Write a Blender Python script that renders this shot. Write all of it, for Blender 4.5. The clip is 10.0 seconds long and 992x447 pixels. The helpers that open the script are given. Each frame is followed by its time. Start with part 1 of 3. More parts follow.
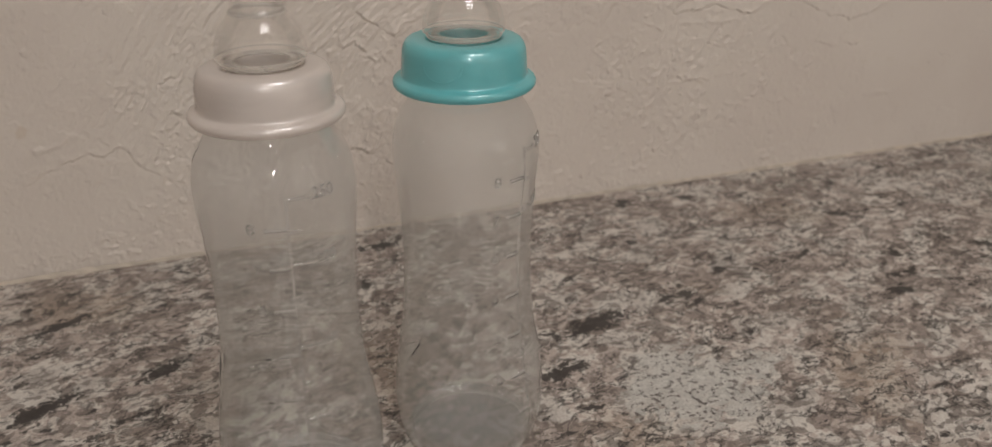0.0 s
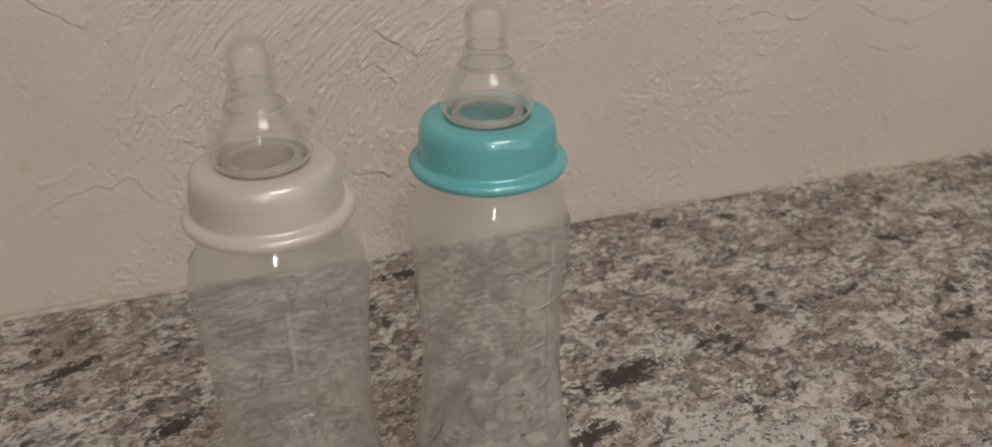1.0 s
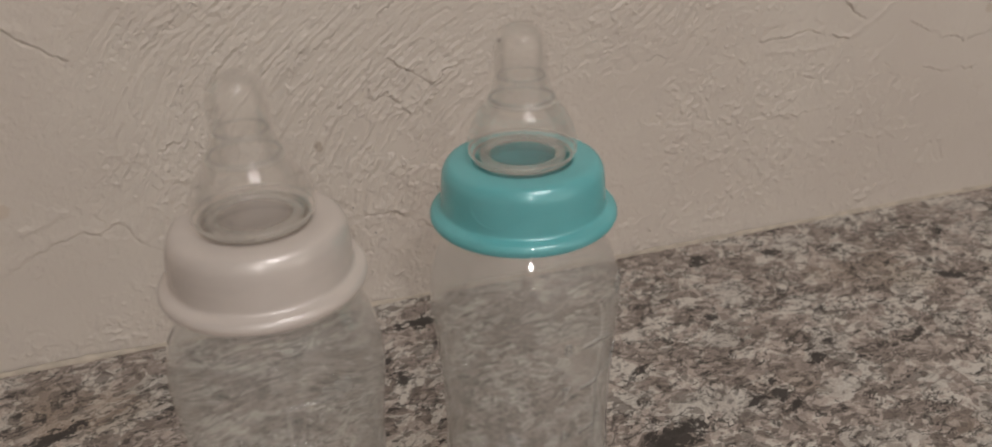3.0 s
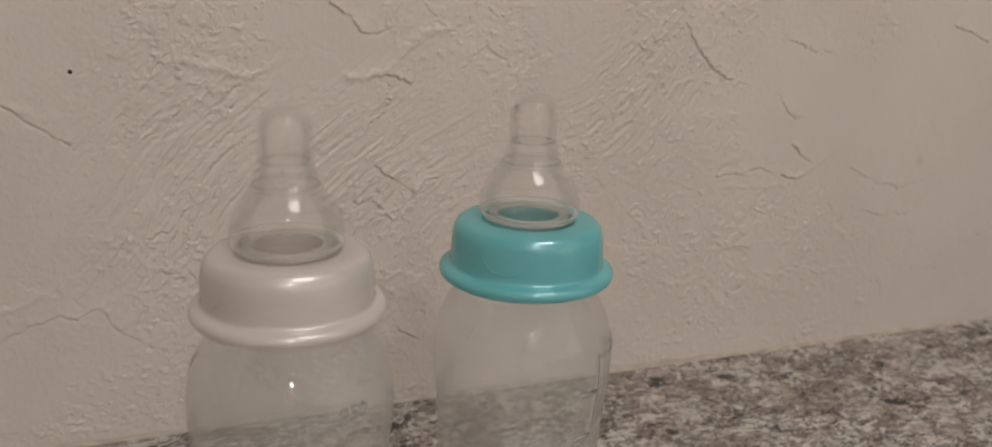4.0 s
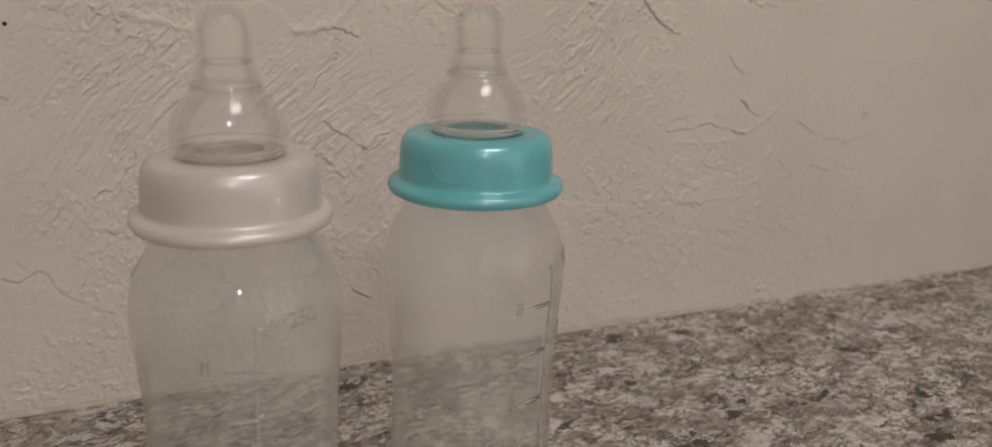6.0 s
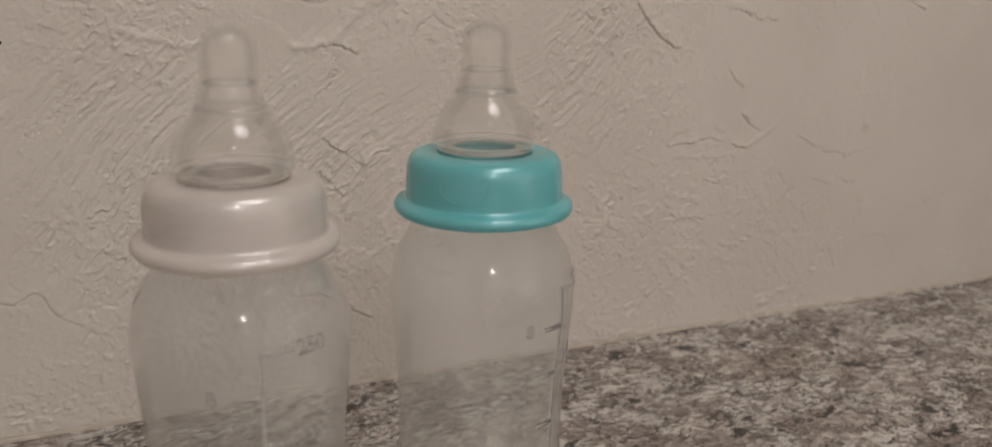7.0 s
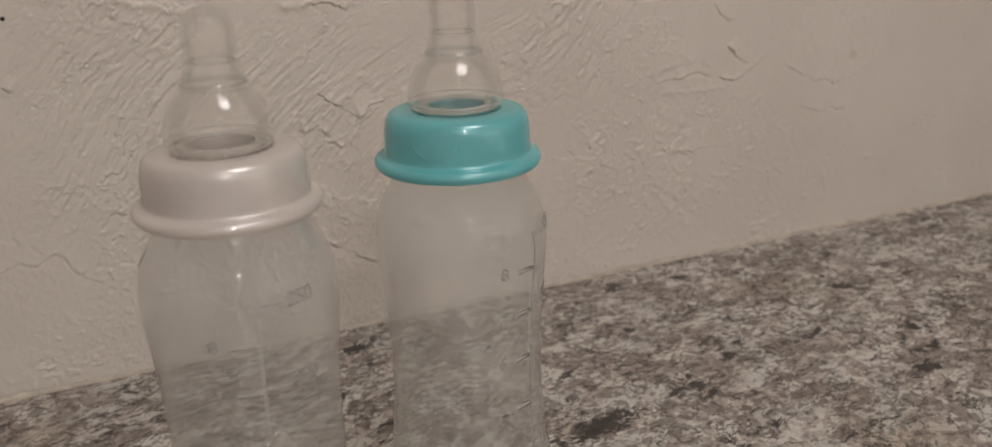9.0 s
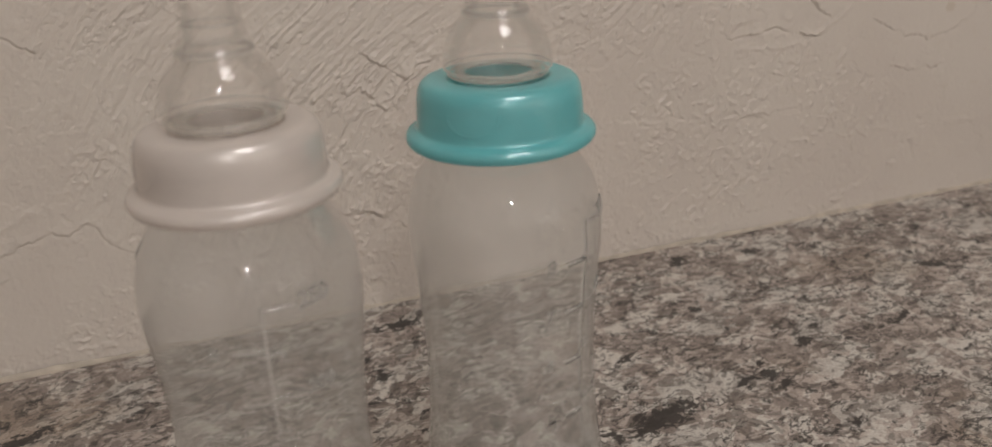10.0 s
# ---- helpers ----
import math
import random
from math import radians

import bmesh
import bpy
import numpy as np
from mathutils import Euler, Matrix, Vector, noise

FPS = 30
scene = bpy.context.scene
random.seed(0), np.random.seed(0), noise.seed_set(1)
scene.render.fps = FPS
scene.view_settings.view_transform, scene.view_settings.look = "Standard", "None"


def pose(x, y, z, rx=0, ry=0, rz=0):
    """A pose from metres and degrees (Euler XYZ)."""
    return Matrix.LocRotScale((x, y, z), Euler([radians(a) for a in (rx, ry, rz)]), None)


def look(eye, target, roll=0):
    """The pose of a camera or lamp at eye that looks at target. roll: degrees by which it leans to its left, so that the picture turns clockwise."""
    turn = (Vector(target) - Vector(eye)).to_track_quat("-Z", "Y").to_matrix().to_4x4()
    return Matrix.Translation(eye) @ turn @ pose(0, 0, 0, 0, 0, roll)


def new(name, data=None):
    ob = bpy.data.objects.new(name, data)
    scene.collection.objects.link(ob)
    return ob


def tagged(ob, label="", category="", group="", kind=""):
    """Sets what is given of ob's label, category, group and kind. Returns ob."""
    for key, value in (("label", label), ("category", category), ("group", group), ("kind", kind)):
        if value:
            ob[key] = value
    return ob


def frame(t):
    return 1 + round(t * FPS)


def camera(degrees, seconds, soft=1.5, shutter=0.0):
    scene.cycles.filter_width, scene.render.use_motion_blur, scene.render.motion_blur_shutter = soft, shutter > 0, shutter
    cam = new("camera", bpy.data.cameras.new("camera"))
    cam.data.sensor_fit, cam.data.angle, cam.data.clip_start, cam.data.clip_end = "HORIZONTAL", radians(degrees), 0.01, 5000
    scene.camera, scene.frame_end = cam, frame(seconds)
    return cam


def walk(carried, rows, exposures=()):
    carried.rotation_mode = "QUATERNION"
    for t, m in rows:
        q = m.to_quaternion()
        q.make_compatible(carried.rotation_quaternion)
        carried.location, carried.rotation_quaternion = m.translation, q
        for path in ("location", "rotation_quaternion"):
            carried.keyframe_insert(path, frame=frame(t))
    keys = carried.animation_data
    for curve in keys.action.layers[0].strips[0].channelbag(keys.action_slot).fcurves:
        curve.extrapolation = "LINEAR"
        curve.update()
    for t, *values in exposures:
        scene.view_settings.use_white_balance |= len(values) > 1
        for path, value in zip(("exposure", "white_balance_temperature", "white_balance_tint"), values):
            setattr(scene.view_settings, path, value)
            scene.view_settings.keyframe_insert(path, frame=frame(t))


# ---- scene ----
cam = camera(56.0, 10.0, soft=1.5)
cam.data.dof.use_dof, cam.data.dof.focus_distance, cam.data.dof.aperture_fstop = True, 0.33, 15.0
PATH = [
    (0, (-0.0863, -0.2857, 0.2422), (0.5428, 1.4143, -0.6029), -0.04),
    (0.2, (-0.0874, -0.2859, 0.2537), (0.5508, 1.4128, -0.5872), -0.03),
    (0.5, (-0.0906, -0.2772, 0.2745), (0.4900, 1.4369, -0.5767), -0.31),
    (1, (-0.0683, -0.2411, 0.2737), (0.4785, 1.4264, -0.6857), -0.66),
    (1.2, (-0.0664, -0.2108, 0.2858), (0.4410, 1.4179, -0.7582), -0.91),
    (1.5, (-0.0516, -0.1467, 0.2763), (0.4022, 1.4549, -0.8323), 0.42),
    (1.7, (-0.0546, -0.1282, 0.2636), (0.4298, 1.4699, -0.8371), 1.07),
    (2, (-0.0447, -0.1248, 0.2614), (0.3698, 1.4655, -0.8784), -0.52),
    (2.2, (-0.0447, -0.1380, 0.2687), (0.3672, 1.4552, -0.8681), -2.98),
    (3.3, (-0.0734, -0.2060, 0.2514), (0.4962, 1.5138, -0.5958), -1.08),
    (3.5, (-0.0824, -0.2092, 0.2417), (0.5112, 1.5207, -0.5677), -0.65),
    (4, (-0.0889, -0.2179, 0.2403), (0.6159, 1.5611, -0.3411), 2.38),
    (4.5, (-0.1020, -0.2235, 0.2218), (0.6389, 1.5521, -0.3244), 2.36),
    (5, (-0.1006, -0.2224, 0.2189), (0.6624, 1.5384, -0.3445), 1.95),
    (5.5, (-0.0942, -0.2241, 0.2172), (0.6914, 1.5239, -0.3551), 1.80),
    (5.7, (-0.0911, -0.2253, 0.2161), (0.6963, 1.5215, -0.3574), 1.80),
    (6.8, (-0.0859, -0.2164, 0.2137), (0.7113, 1.5373, -0.3239), 0.78),
    (7, (-0.0898, -0.2166, 0.2157), (0.7176, 1.5310, -0.3266), 1.28),
    (7.5, (-0.0997, -0.2210, 0.2199), (0.7121, 1.5253, -0.3198), 1.38),
    (8, (-0.0973, -0.2257, 0.2349), (0.7226, 1.5195, -0.2959), 1.34),
    (8.5, (-0.0917, -0.2304, 0.2258), (0.6872, 1.4985, -0.4099), -0.66),
    (9, (-0.0851, -0.2382, 0.2260), (0.6655, 1.4876, -0.4507), -1.73),
    (9.5, (-0.0836, -0.2331, 0.2192), (0.6462, 1.4980, -0.4668), -2.21),
    (10, (-0.0665, -0.2076, 0.2218), (0.5388, 1.5379, -0.5440), -2.76),
]
walk(cam, [(t, look(eye, target, roll)) for t, eye, target, roll in PATH],
     [(0, 0.0), (1, 0.0), (1.5, -0.08), (2, -0.13), (3.3, -0.05), (4.5, -0.07), (8, -0.07), (10, -0.04)])

# ---------------------------------------------------------------- light
WALL_Y = 0.222
FLOOR_Z, CEIL_Z = -0.92, 1.52
X0, X1, Y0 = -1.9, 2.3, -3.4
world = bpy.data.worlds.new("world")
scene.world = world
world.use_nodes = True
world.node_tree.nodes["Background"].inputs[0].default_value = (0.9, 0.85, 0.8, 1)
world.node_tree.nodes["Background"].inputs[1].default_value = 0.02
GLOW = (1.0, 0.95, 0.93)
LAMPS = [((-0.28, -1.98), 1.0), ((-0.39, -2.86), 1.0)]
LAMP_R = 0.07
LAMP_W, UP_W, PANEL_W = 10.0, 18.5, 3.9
FILL_UP = (1.7, -2.6, -0.1)
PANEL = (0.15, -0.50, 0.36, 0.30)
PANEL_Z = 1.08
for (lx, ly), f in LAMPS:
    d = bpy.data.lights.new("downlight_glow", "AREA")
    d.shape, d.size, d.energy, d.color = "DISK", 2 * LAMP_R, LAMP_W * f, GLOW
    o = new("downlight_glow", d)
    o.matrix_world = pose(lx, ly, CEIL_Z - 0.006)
# unseen fill lamp aimed at the ceiling, added for soft bounced light
d = bpy.data.lights.new("fill_uplight_glow", "AREA")
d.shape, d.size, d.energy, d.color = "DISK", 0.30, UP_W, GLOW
o = new("fill_uplight_glow", d)
o.matrix_world = pose(*FILL_UP, 180, 0, 0)
# unseen fill panel, added overhead to brighten the granite and wall
d = bpy.data.lights.new("fill_panel_glow", "AREA")
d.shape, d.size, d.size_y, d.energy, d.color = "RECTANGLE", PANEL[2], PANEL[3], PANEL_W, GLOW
o = new("fill_panel_glow", d)
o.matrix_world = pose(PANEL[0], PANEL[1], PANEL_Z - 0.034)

# ---------------------------------------------------------------- materials


def material(name):
    m = bpy.data.materials.new(name)
    m.use_nodes = True
    nt = m.node_tree
    nt.nodes.clear()
    out = nt.nodes.new("ShaderNodeOutputMaterial")
    return m, nt, out


def node(nt, kind, **kw):
    n = nt.nodes.new("ShaderNode" + kind)
    ins = kw.pop("ins", {})
    for k, v in kw.items():
        if k == "operation":
            n.operation = v
        elif k == "data_type":
            n.data_type = v
        elif k == "blend_type":
            n.blend_type = v
        elif k == "feature":
            n.feature = v
        elif k == "noise_type":
            n.noise_type = v
        elif k == "vector_type":
            n.vector_type = v
        elif k == "interpolation_type":
            n.interpolation_type = v
    for k, v in ins.items():
        if hasattr(v, "links"):
            nt.links.new(v, n.inputs[k])
        else:
            n.inputs[k].default_value = v
    return n


def maths(nt, op, a, b=0.0, clamp=False):
    n = node(nt, "Math", operation=op, ins={0: a, 1: b})
    n.use_clamp = clamp
    return n.outputs[0]


def mapped(nt, v, lo, hi, a=0.0, b=1.0):
    n = node(nt, "MapRange", interpolation_type="SMOOTHSTEP", ins={"Value": v, "From Min": lo, "From Max": hi, "To Min": a, "To Max": b})
    return n.outputs[0]


def blend(nt, f, a, b, kind="MIX"):
    n = node(nt, "Mix", data_type="RGBA", blend_type=kind)
    for k, v in ((0, f), (6, a), (7, b)):
        if hasattr(v, "links"):
            nt.links.new(v, n.inputs[k])
        else:
            n.inputs[k].default_value = v if k == 0 else (*v, 1)
    return n.outputs[2]


def noise_of(nt, vec, scale, detail=2.0, rough=0.5, distort=0.0, color=False):
    n = node(nt, "TexNoise", ins={"Vector": vec, "Scale": scale, "Detail": detail, "Roughness": rough, "Distortion": distort})
    return n.outputs[1 if color else 0]


def place(nt):
    return node(nt, "NewGeometry").outputs["Position"]


def moved(nt, vec, rz=0.0, scale=(1, 1, 1), loc=(0, 0, 0)):
    n = node(nt, "Mapping", vector_type="TEXTURE", ins={"Vector": vec, "Location": loc, "Rotation": (0, 0, rz), "Scale": scale})
    return n.outputs[0]


def painted_wall():
    m, nt, out = material("cream_wall_paint")
    p = place(nt)
    big = noise_of(nt, p, 9.0, 3.0)
    col = blend(nt, mapped(nt, big, 0.35, 0.65), (0.665, 0.598, 0.533), (0.70, 0.638, 0.57))
    fine = noise_of(nt, p, 210.0, 3.0)
    col = blend(nt, mapped(nt, fine, 0.60, 0.78, 0.0, 0.22), col, (0.62, 0.54, 0.43))
    # old brown and rusty stains in the paint: x, z, size, strength
    for cx, cz, r, k, tint in ((-0.017, 0.093, 0.0022, 0.55, (0.36, 0.28, 0.20)), (-0.157, 0.083, 0.0030, 0.2, (0.50, 0.34, 0.18)), (0.37, 0.118, 0.003, 0.25, (0.45, 0.33, 0.2))):
        c = node(nt, "Mapping", vector_type="TEXTURE", ins={"Vector": p, "Location": (cx, WALL_Y, cz), "Scale": (r, 1.0, r * 1.3)}).outputs[0]
        d = node(nt, "VectorMath", operation="LENGTH", ins={0: c}).outputs["Value"]
        f = mapped(nt, maths(nt, "ADD", d, maths(nt, "MULTIPLY", maths(nt, "SUBTRACT", fine, 0.5), 2.0)), 0.6, 1.1, k, 0.0)
        col = blend(nt, f, col, tint)
    grain = noise_of(nt, p, 420.0, 3.0, 0.6)
    grain2 = noise_of(nt, p, 1300.0, 2.0)
    h = maths(nt, "ADD", maths(nt, "MULTIPLY", grain, 0.00012), maths(nt, "MULTIPLY", grain2, 0.00003))
    bump = node(nt, "Bump", ins={"Strength": 1.0, "Distance": 1.3, "Height": h})
    b = node(nt, "BsdfPrincipled", ins={"Base Color": col, "Roughness": mapped(nt, grain, 0.3, 0.7, 0.36, 0.52), "Specular IOR Level": 0.45, "Normal": bump.outputs[0]})
    nt.links.new(b.outputs[0], out.inputs[0])
    return m


def grains(nt, vec, scale):
    """A mosaic of crystals: two random tones and the place of each."""
    v = node(nt, "TexVoronoi", ins={"Vector": vec, "Scale": scale, "Randomness": 1.0})
    c = node(nt, "SeparateColor", ins={0: v.outputs["Color"]})
    return c.outputs[0], c.outputs[1], v.outputs["Position"]


def granite():
    m, nt, out = material("speckled_granite")
    p = place(nt)
    fray = noise_of(nt, p, 420.0, 3.0, 0.6, 0.0, True)
    sway = noise_of(nt, p, 70.0, 2.0, 0.5, 0.0, True)
    w1 = node(nt, "VectorMath", operation="MULTIPLY_ADD", ins={0: fray, 1: (0.0024, 0.0024, 0.0), 2: p}).outputs[0]
    warp = node(nt, "VectorMath", operation="MULTIPLY_ADD", ins={0: sway, 1: (0.0080, 0.0080, 0.0), 2: w1}).outputs[0]
    q = moved(nt, warp, radians(17), (1.35, 1.0, 1.0))
    a1, b1, pos1 = grains(nt, q, 105.0)
    a2, b2, pos2 = grains(nt, q, 290.0)
    a3, b3, pos3 = grains(nt, q, 620.0)
    cl = noise_of(nt, moved(nt, warp, radians(20), (1.8, 1, 1)), 34.0, 4.0, 0.6)
    wide = noise_of(nt, moved(nt, p, radians(15), (1.7, 1, 1), (0.3, 0.1, 0)), 13.0, 3.0, 0.55)
    cluster = maths(nt, "ADD", maths(nt, "MULTIPLY", maths(nt, "SUBTRACT", cl, 0.5), 0.62), maths(nt, "MULTIPLY", maths(nt, "SUBTRACT", wide, 0.5), 0.40))
    # feldspar and quartz
    tone = maths(nt, "ADD", maths(nt, "MULTIPLY", a1, 0.50), maths(nt, "ADD", maths(nt, "MULTIPLY", a2, 0.34), maths(nt, "MULTIPLY", a3, 0.16)))
    tone = maths(nt, "SUBTRACT", tone, maths(nt, "MULTIPLY", cluster, 0.30))
    base = blend(nt, mapped(nt, tone, 0.28, 0.46), (0.31, 0.262, 0.232), (0.49, 0.424, 0.381))
    base = blend(nt, mapped(nt, tone, 0.54, 0.63), base, (0.65, 0.612, 0.558))
    a0, b0, pos0 = grains(nt, moved(nt, warp, radians(12), (1.6, 1.0, 1.0)), 78.0)
    big = maths(nt, "MULTIPLY", mapped(nt, maths(nt, "SUBTRACT", maths(nt, "ADD", a0, maths(nt, "MULTIPLY", a2, 0.16)), maths(nt, "MULTIPLY", cluster, 0.5)), 0.82, 0.90), 0.62)
    base = blend(nt, big, base, (0.60, 0.575, 0.53))
    # thin brown seams round the crystals
    seam = node(nt, "TexVoronoi", feature="DISTANCE_TO_EDGE", ins={"Vector": q, "Scale": 118.0, "Randomness": 1.0}).outputs["Distance"]
    torn = noise_of(nt, moved(nt, p, radians(25), (1.5, 1, 1), (0.4, 0.3, 0)), 90.0, 4.0, 0.6)
    seam = maths(nt, "MULTIPLY", mapped(nt, seam, 0.015, 0.085, 1.0, 0.0), mapped(nt, torn, 0.44, 0.58, 0.0, 0.62))
    base = blend(nt, seam, base, (0.120, 0.097, 0.083))
    # rusty clouds
    rust = mapped(nt, noise_of(nt, moved(nt, p, 0, (1, 1, 1), (0.07, 0.02, 0)), 11.0, 3.0), 0.56, 0.70, 0.0, 0.45)
    base = blend(nt, rust, base, (0.37, 0.285, 0.21), "MIX")
    # grey brown grains, then black mica, in drifts
    brown = mapped(nt, maths(nt, "ADD", b2, cluster), 0.765, 0.82)
    base = blend(nt, maths(nt, "MULTIPLY", brown, 0.70), base, (0.165, 0.138, 0.119))
    grit = mapped(nt, maths(nt, "ADD", b3, maths(nt, "MULTIPLY", cluster, 1.05)), 0.82, 0.87)
    base = blend(nt, maths(nt, "MULTIPLY", grit, 0.5), base, (0.066, 0.056, 0.051))
    mid = noise_of(nt, q, 270.0, 5.0, 0.7)
    fleck = noise_of(nt, moved(nt, warp, radians(14), (2.0, 1, 1), (0.5, 0.2, 0)), 150.0, 5.0, 0.66)
    dark = mapped(nt, maths(nt, "ADD", fleck, maths(nt, "MULTIPLY", cluster, 0.55)), 0.605, 0.645)
    wisp = node(nt, "Math", operation="ABSOLUTE", ins={0: maths(nt, "SUBTRACT", noise_of(nt, moved(nt, warp, radians(16), (1.8, 1, 1), (0.2, 0.7, 0)), 85.0, 4.0, 0.6), 0.5)}).outputs[0]
    wisp = maths(nt, "MULTIPLY", mapped(nt, wisp, 0.006, 0.020, 1.0, 0.0), mapped(nt, maths(nt, "ADD", cl, maths(nt, "MULTIPLY", a2, 0.2)), 0.46, 0.62, 0.0, 0.9))
    dark = maths(nt, "MAXIMUM", dark, wisp)
    clots = None
    for cx, cy, rx, ry, turn in CLOTS:
        c = moved(nt, warp, radians(turn), (rx, ry, 1.0), (cx + 0.0052, cy + 0.0052, 0))
        d = node(nt, "VectorMath", operation="LENGTH", ins={0: c}).outputs["Value"]
        k = mapped(nt, maths(nt, "ADD", d, maths(nt, "ADD", maths(nt, "MULTIPLY", maths(nt, "SUBTRACT", mid, 0.5), 2.4), maths(nt, "MULTIPLY", maths(nt, "SUBTRACT", a3, 0.5), 0.7))), 0.75, 1.0, 1.0, 0.0)
        clots = k if clots is None else maths(nt, "MAXIMUM", clots, k)
    dark = maths(nt, "MAXIMUM", dark, clots)
    col = blend(nt, maths(nt, "MULTIPLY", dark, 0.94), base, (0.032, 0.028, 0.026))
    # the pale quartz pocket with sharp black specks
    c = moved(nt, warp, radians(10), (0.044, 0.034, 1.0), (0.1262, 0.0142, 0))
    d = node(nt, "VectorMath", operation="LENGTH", ins={0: c}).outputs["Value"]
    pocket = mapped(nt, maths(nt, "ADD", d, maths(nt, "ADD", maths(nt, "MULTIPLY", maths(nt, "SUBTRACT", cl, 0.5), 2.2), maths(nt, "MULTIPLY", maths(nt, "SUBTRACT", a2, 0.5), 0.5))), 0.65, 0.95, 1.0, 0.0)
    speck = mapped(nt, maths(nt, "ADD", noise_of(nt, warp, 300.0, 4.0, 0.6), maths(nt, "MULTIPLY", maths(nt, "SUBTRACT", a3, 0.5), 0.10)), 0.55, 0.58)
    quartz = blend(nt, speck, (0.60, 0.595, 0.555), (0.06, 0.052, 0.050))
    col = blend(nt, maths(nt, "MULTIPLY", pocket, 0.75), col, quartz)
    fine = noise_of(nt, p, 1100.0, 2.0)
    col = blend(nt, 0.30, col, blend(nt, mapped(nt, fine, 0.3, 0.7), (0.25, 0.25, 0.25), (0.75, 0.75, 0.75)), "OVERLAY")
    bump = node(nt, "Bump", ins={"Strength": 0.25, "Distance": 0.0004, "Height": mid})
    b = node(nt, "BsdfPrincipled", ins={"Base Color": col, "Roughness": mapped(nt, mid, 0.3, 0.7, 0.30, 0.46), "Specular IOR Level": 0.4, "Normal": bump.outputs[0]})
    nt.links.new(b.outputs[0], out.inputs[0])
    return m


def clear_plastic(name, through_part, blur_part, haze, ior, tint=(0.992, 0.992, 0.990), rough=0.16, cloud=(0.83, 0.85, 0.845)):
    """Thin hazy plastic: part of the light goes straight on, part is scattered a little, part is milky."""
    m, nt, out = material(name)
    p = place(nt)
    smear = noise_of(nt, p, 55.0, 3.0, 0.6)
    straight = node(nt, "BsdfTransparent", ins={"Color": (*tint, 1)})
    bent = node(nt, "BsdfRefraction", ins={"Color": (*tint, 1), "Roughness": rough, "IOR": ior})
    milk = node(nt, "BsdfDiffuse", ins={"Color": (*cloud, 1)})
    milk2 = node(nt, "BsdfTranslucent", ins={"Color": (*cloud, 1)})
    milky = node(nt, "MixShader", ins={0: 0.5, 1: milk.outputs[0], 2: milk2.outputs[0]})
    a = node(nt, "MixShader", ins={0: blur_part / max(1e-4, through_part + blur_part), 1: straight.outputs[0], 2: bent.outputs[0]})
    b = node(nt, "MixShader", ins={0: mapped(nt, smear, 0.3, 0.7, haze * 0.85, haze * 1.15), 1: a.outputs[0], 2: milky.outputs[0]})
    gloss = node(nt, "BsdfGlossy", ins={"Color": (1, 1, 1, 1), "Roughness": 0.02})
    face = node(nt, "LayerWeight", ins={"Blend": 0.5}).outputs["Facing"]
    fres = maths(nt, "ADD", maths(nt, "MULTIPLY", maths(nt, "POWER", face, 4.0), 0.95), 0.035)
    s = node(nt, "MixShader", ins={0: fres, 1: b.outputs[0], 2: gloss.outputs[0]})
    nt.links.new(s.outputs[0], out.inputs[0])
    return m


def silicone():
    m, nt, out = material("clear_silicone")
    clear = node(nt, "BsdfTransparent", ins={"Color": (1.0, 0.998, 0.995, 1)})
    bent = node(nt, "BsdfGlass", ins={"Color": (1.0, 0.998, 0.995, 1), "Roughness": 0.0, "IOR": 1.40})
    milk = node(nt, "BsdfDiffuse", ins={"Color": (0.86, 0.82, 0.75, 1)})
    a = node(nt, "MixShader", ins={0: 0.13, 1: clear.outputs[0], 2: bent.outputs[0]})
    b = node(nt, "MixShader", ins={0: 0.032, 1: a.outputs[0], 2: milk.outputs[0]})
    gloss = node(nt, "BsdfGlossy", ins={"Color": (1, 1, 1, 1), "Roughness": 0.03})
    face = node(nt, "LayerWeight", ins={"Blend": 0.5}).outputs["Facing"]
    fres = maths(nt, "ADD", maths(nt, "MULTIPLY", maths(nt, "POWER", face, 4.0), 0.22), 0.025)
    s = node(nt, "MixShader", ins={0: fres, 1: b.outputs[0], 2: gloss.outputs[0]})
    nt.links.new(s.outputs[0], out.inputs[0])
    return m


def collar_plastic(name, col, sub, rough, coat):
    m, nt, out = material(name)
    p = place(nt)
    streak = noise_of(nt, moved(nt, p, 0, (3.0, 3.0, 1.0)), 190.0, 3.0)
    c = blend(nt, mapped(nt, streak, 0.35, 0.65), tuple(v * 0.95 for v in col), col)
    fine = noise_of(nt, p, 900.0, 2.0)
    bump = node(nt, "Bump", ins={"Strength": 0.12, "Distance": 0.0002, "Height": fine})
    d = node(nt, "BsdfDiffuse", ins={"Color": c, "Normal": bump.outputs[0]})
    t = node(nt, "BsdfTranslucent", ins={"Color": c})
    body = node(nt, "MixShader", ins={0: sub, 1: d.outputs[0], 2: t.outputs[0]})
    pearl = node(nt, "BsdfGlossy", ins={"Color": (*[0.5 + 0.5 * v for v in col], 1), "Roughness": rough, "Normal": bump.outputs[0]})
    sheen = node(nt, "MixShader", ins={0: coat, 1: body.outputs[0], 2: pearl.outputs[0]})
    gloss = node(nt, "BsdfGlossy", ins={"Color": (1, 1, 1, 1), "Roughness": 0.07})
    face = node(nt, "LayerWeight", ins={"Blend": 0.5}).outputs["Facing"]
    fres = maths(nt, "ADD", maths(nt, "MULTIPLY", maths(nt, "POWER", face, 5.0), 0.7), 0.045)
    mix = node(nt, "MixShader", ins={0: fres, 1: sheen.outputs[0], 2: gloss.outputs[0]})
    nt.links.new(mix.outputs[0], out.inputs[0])
    return m


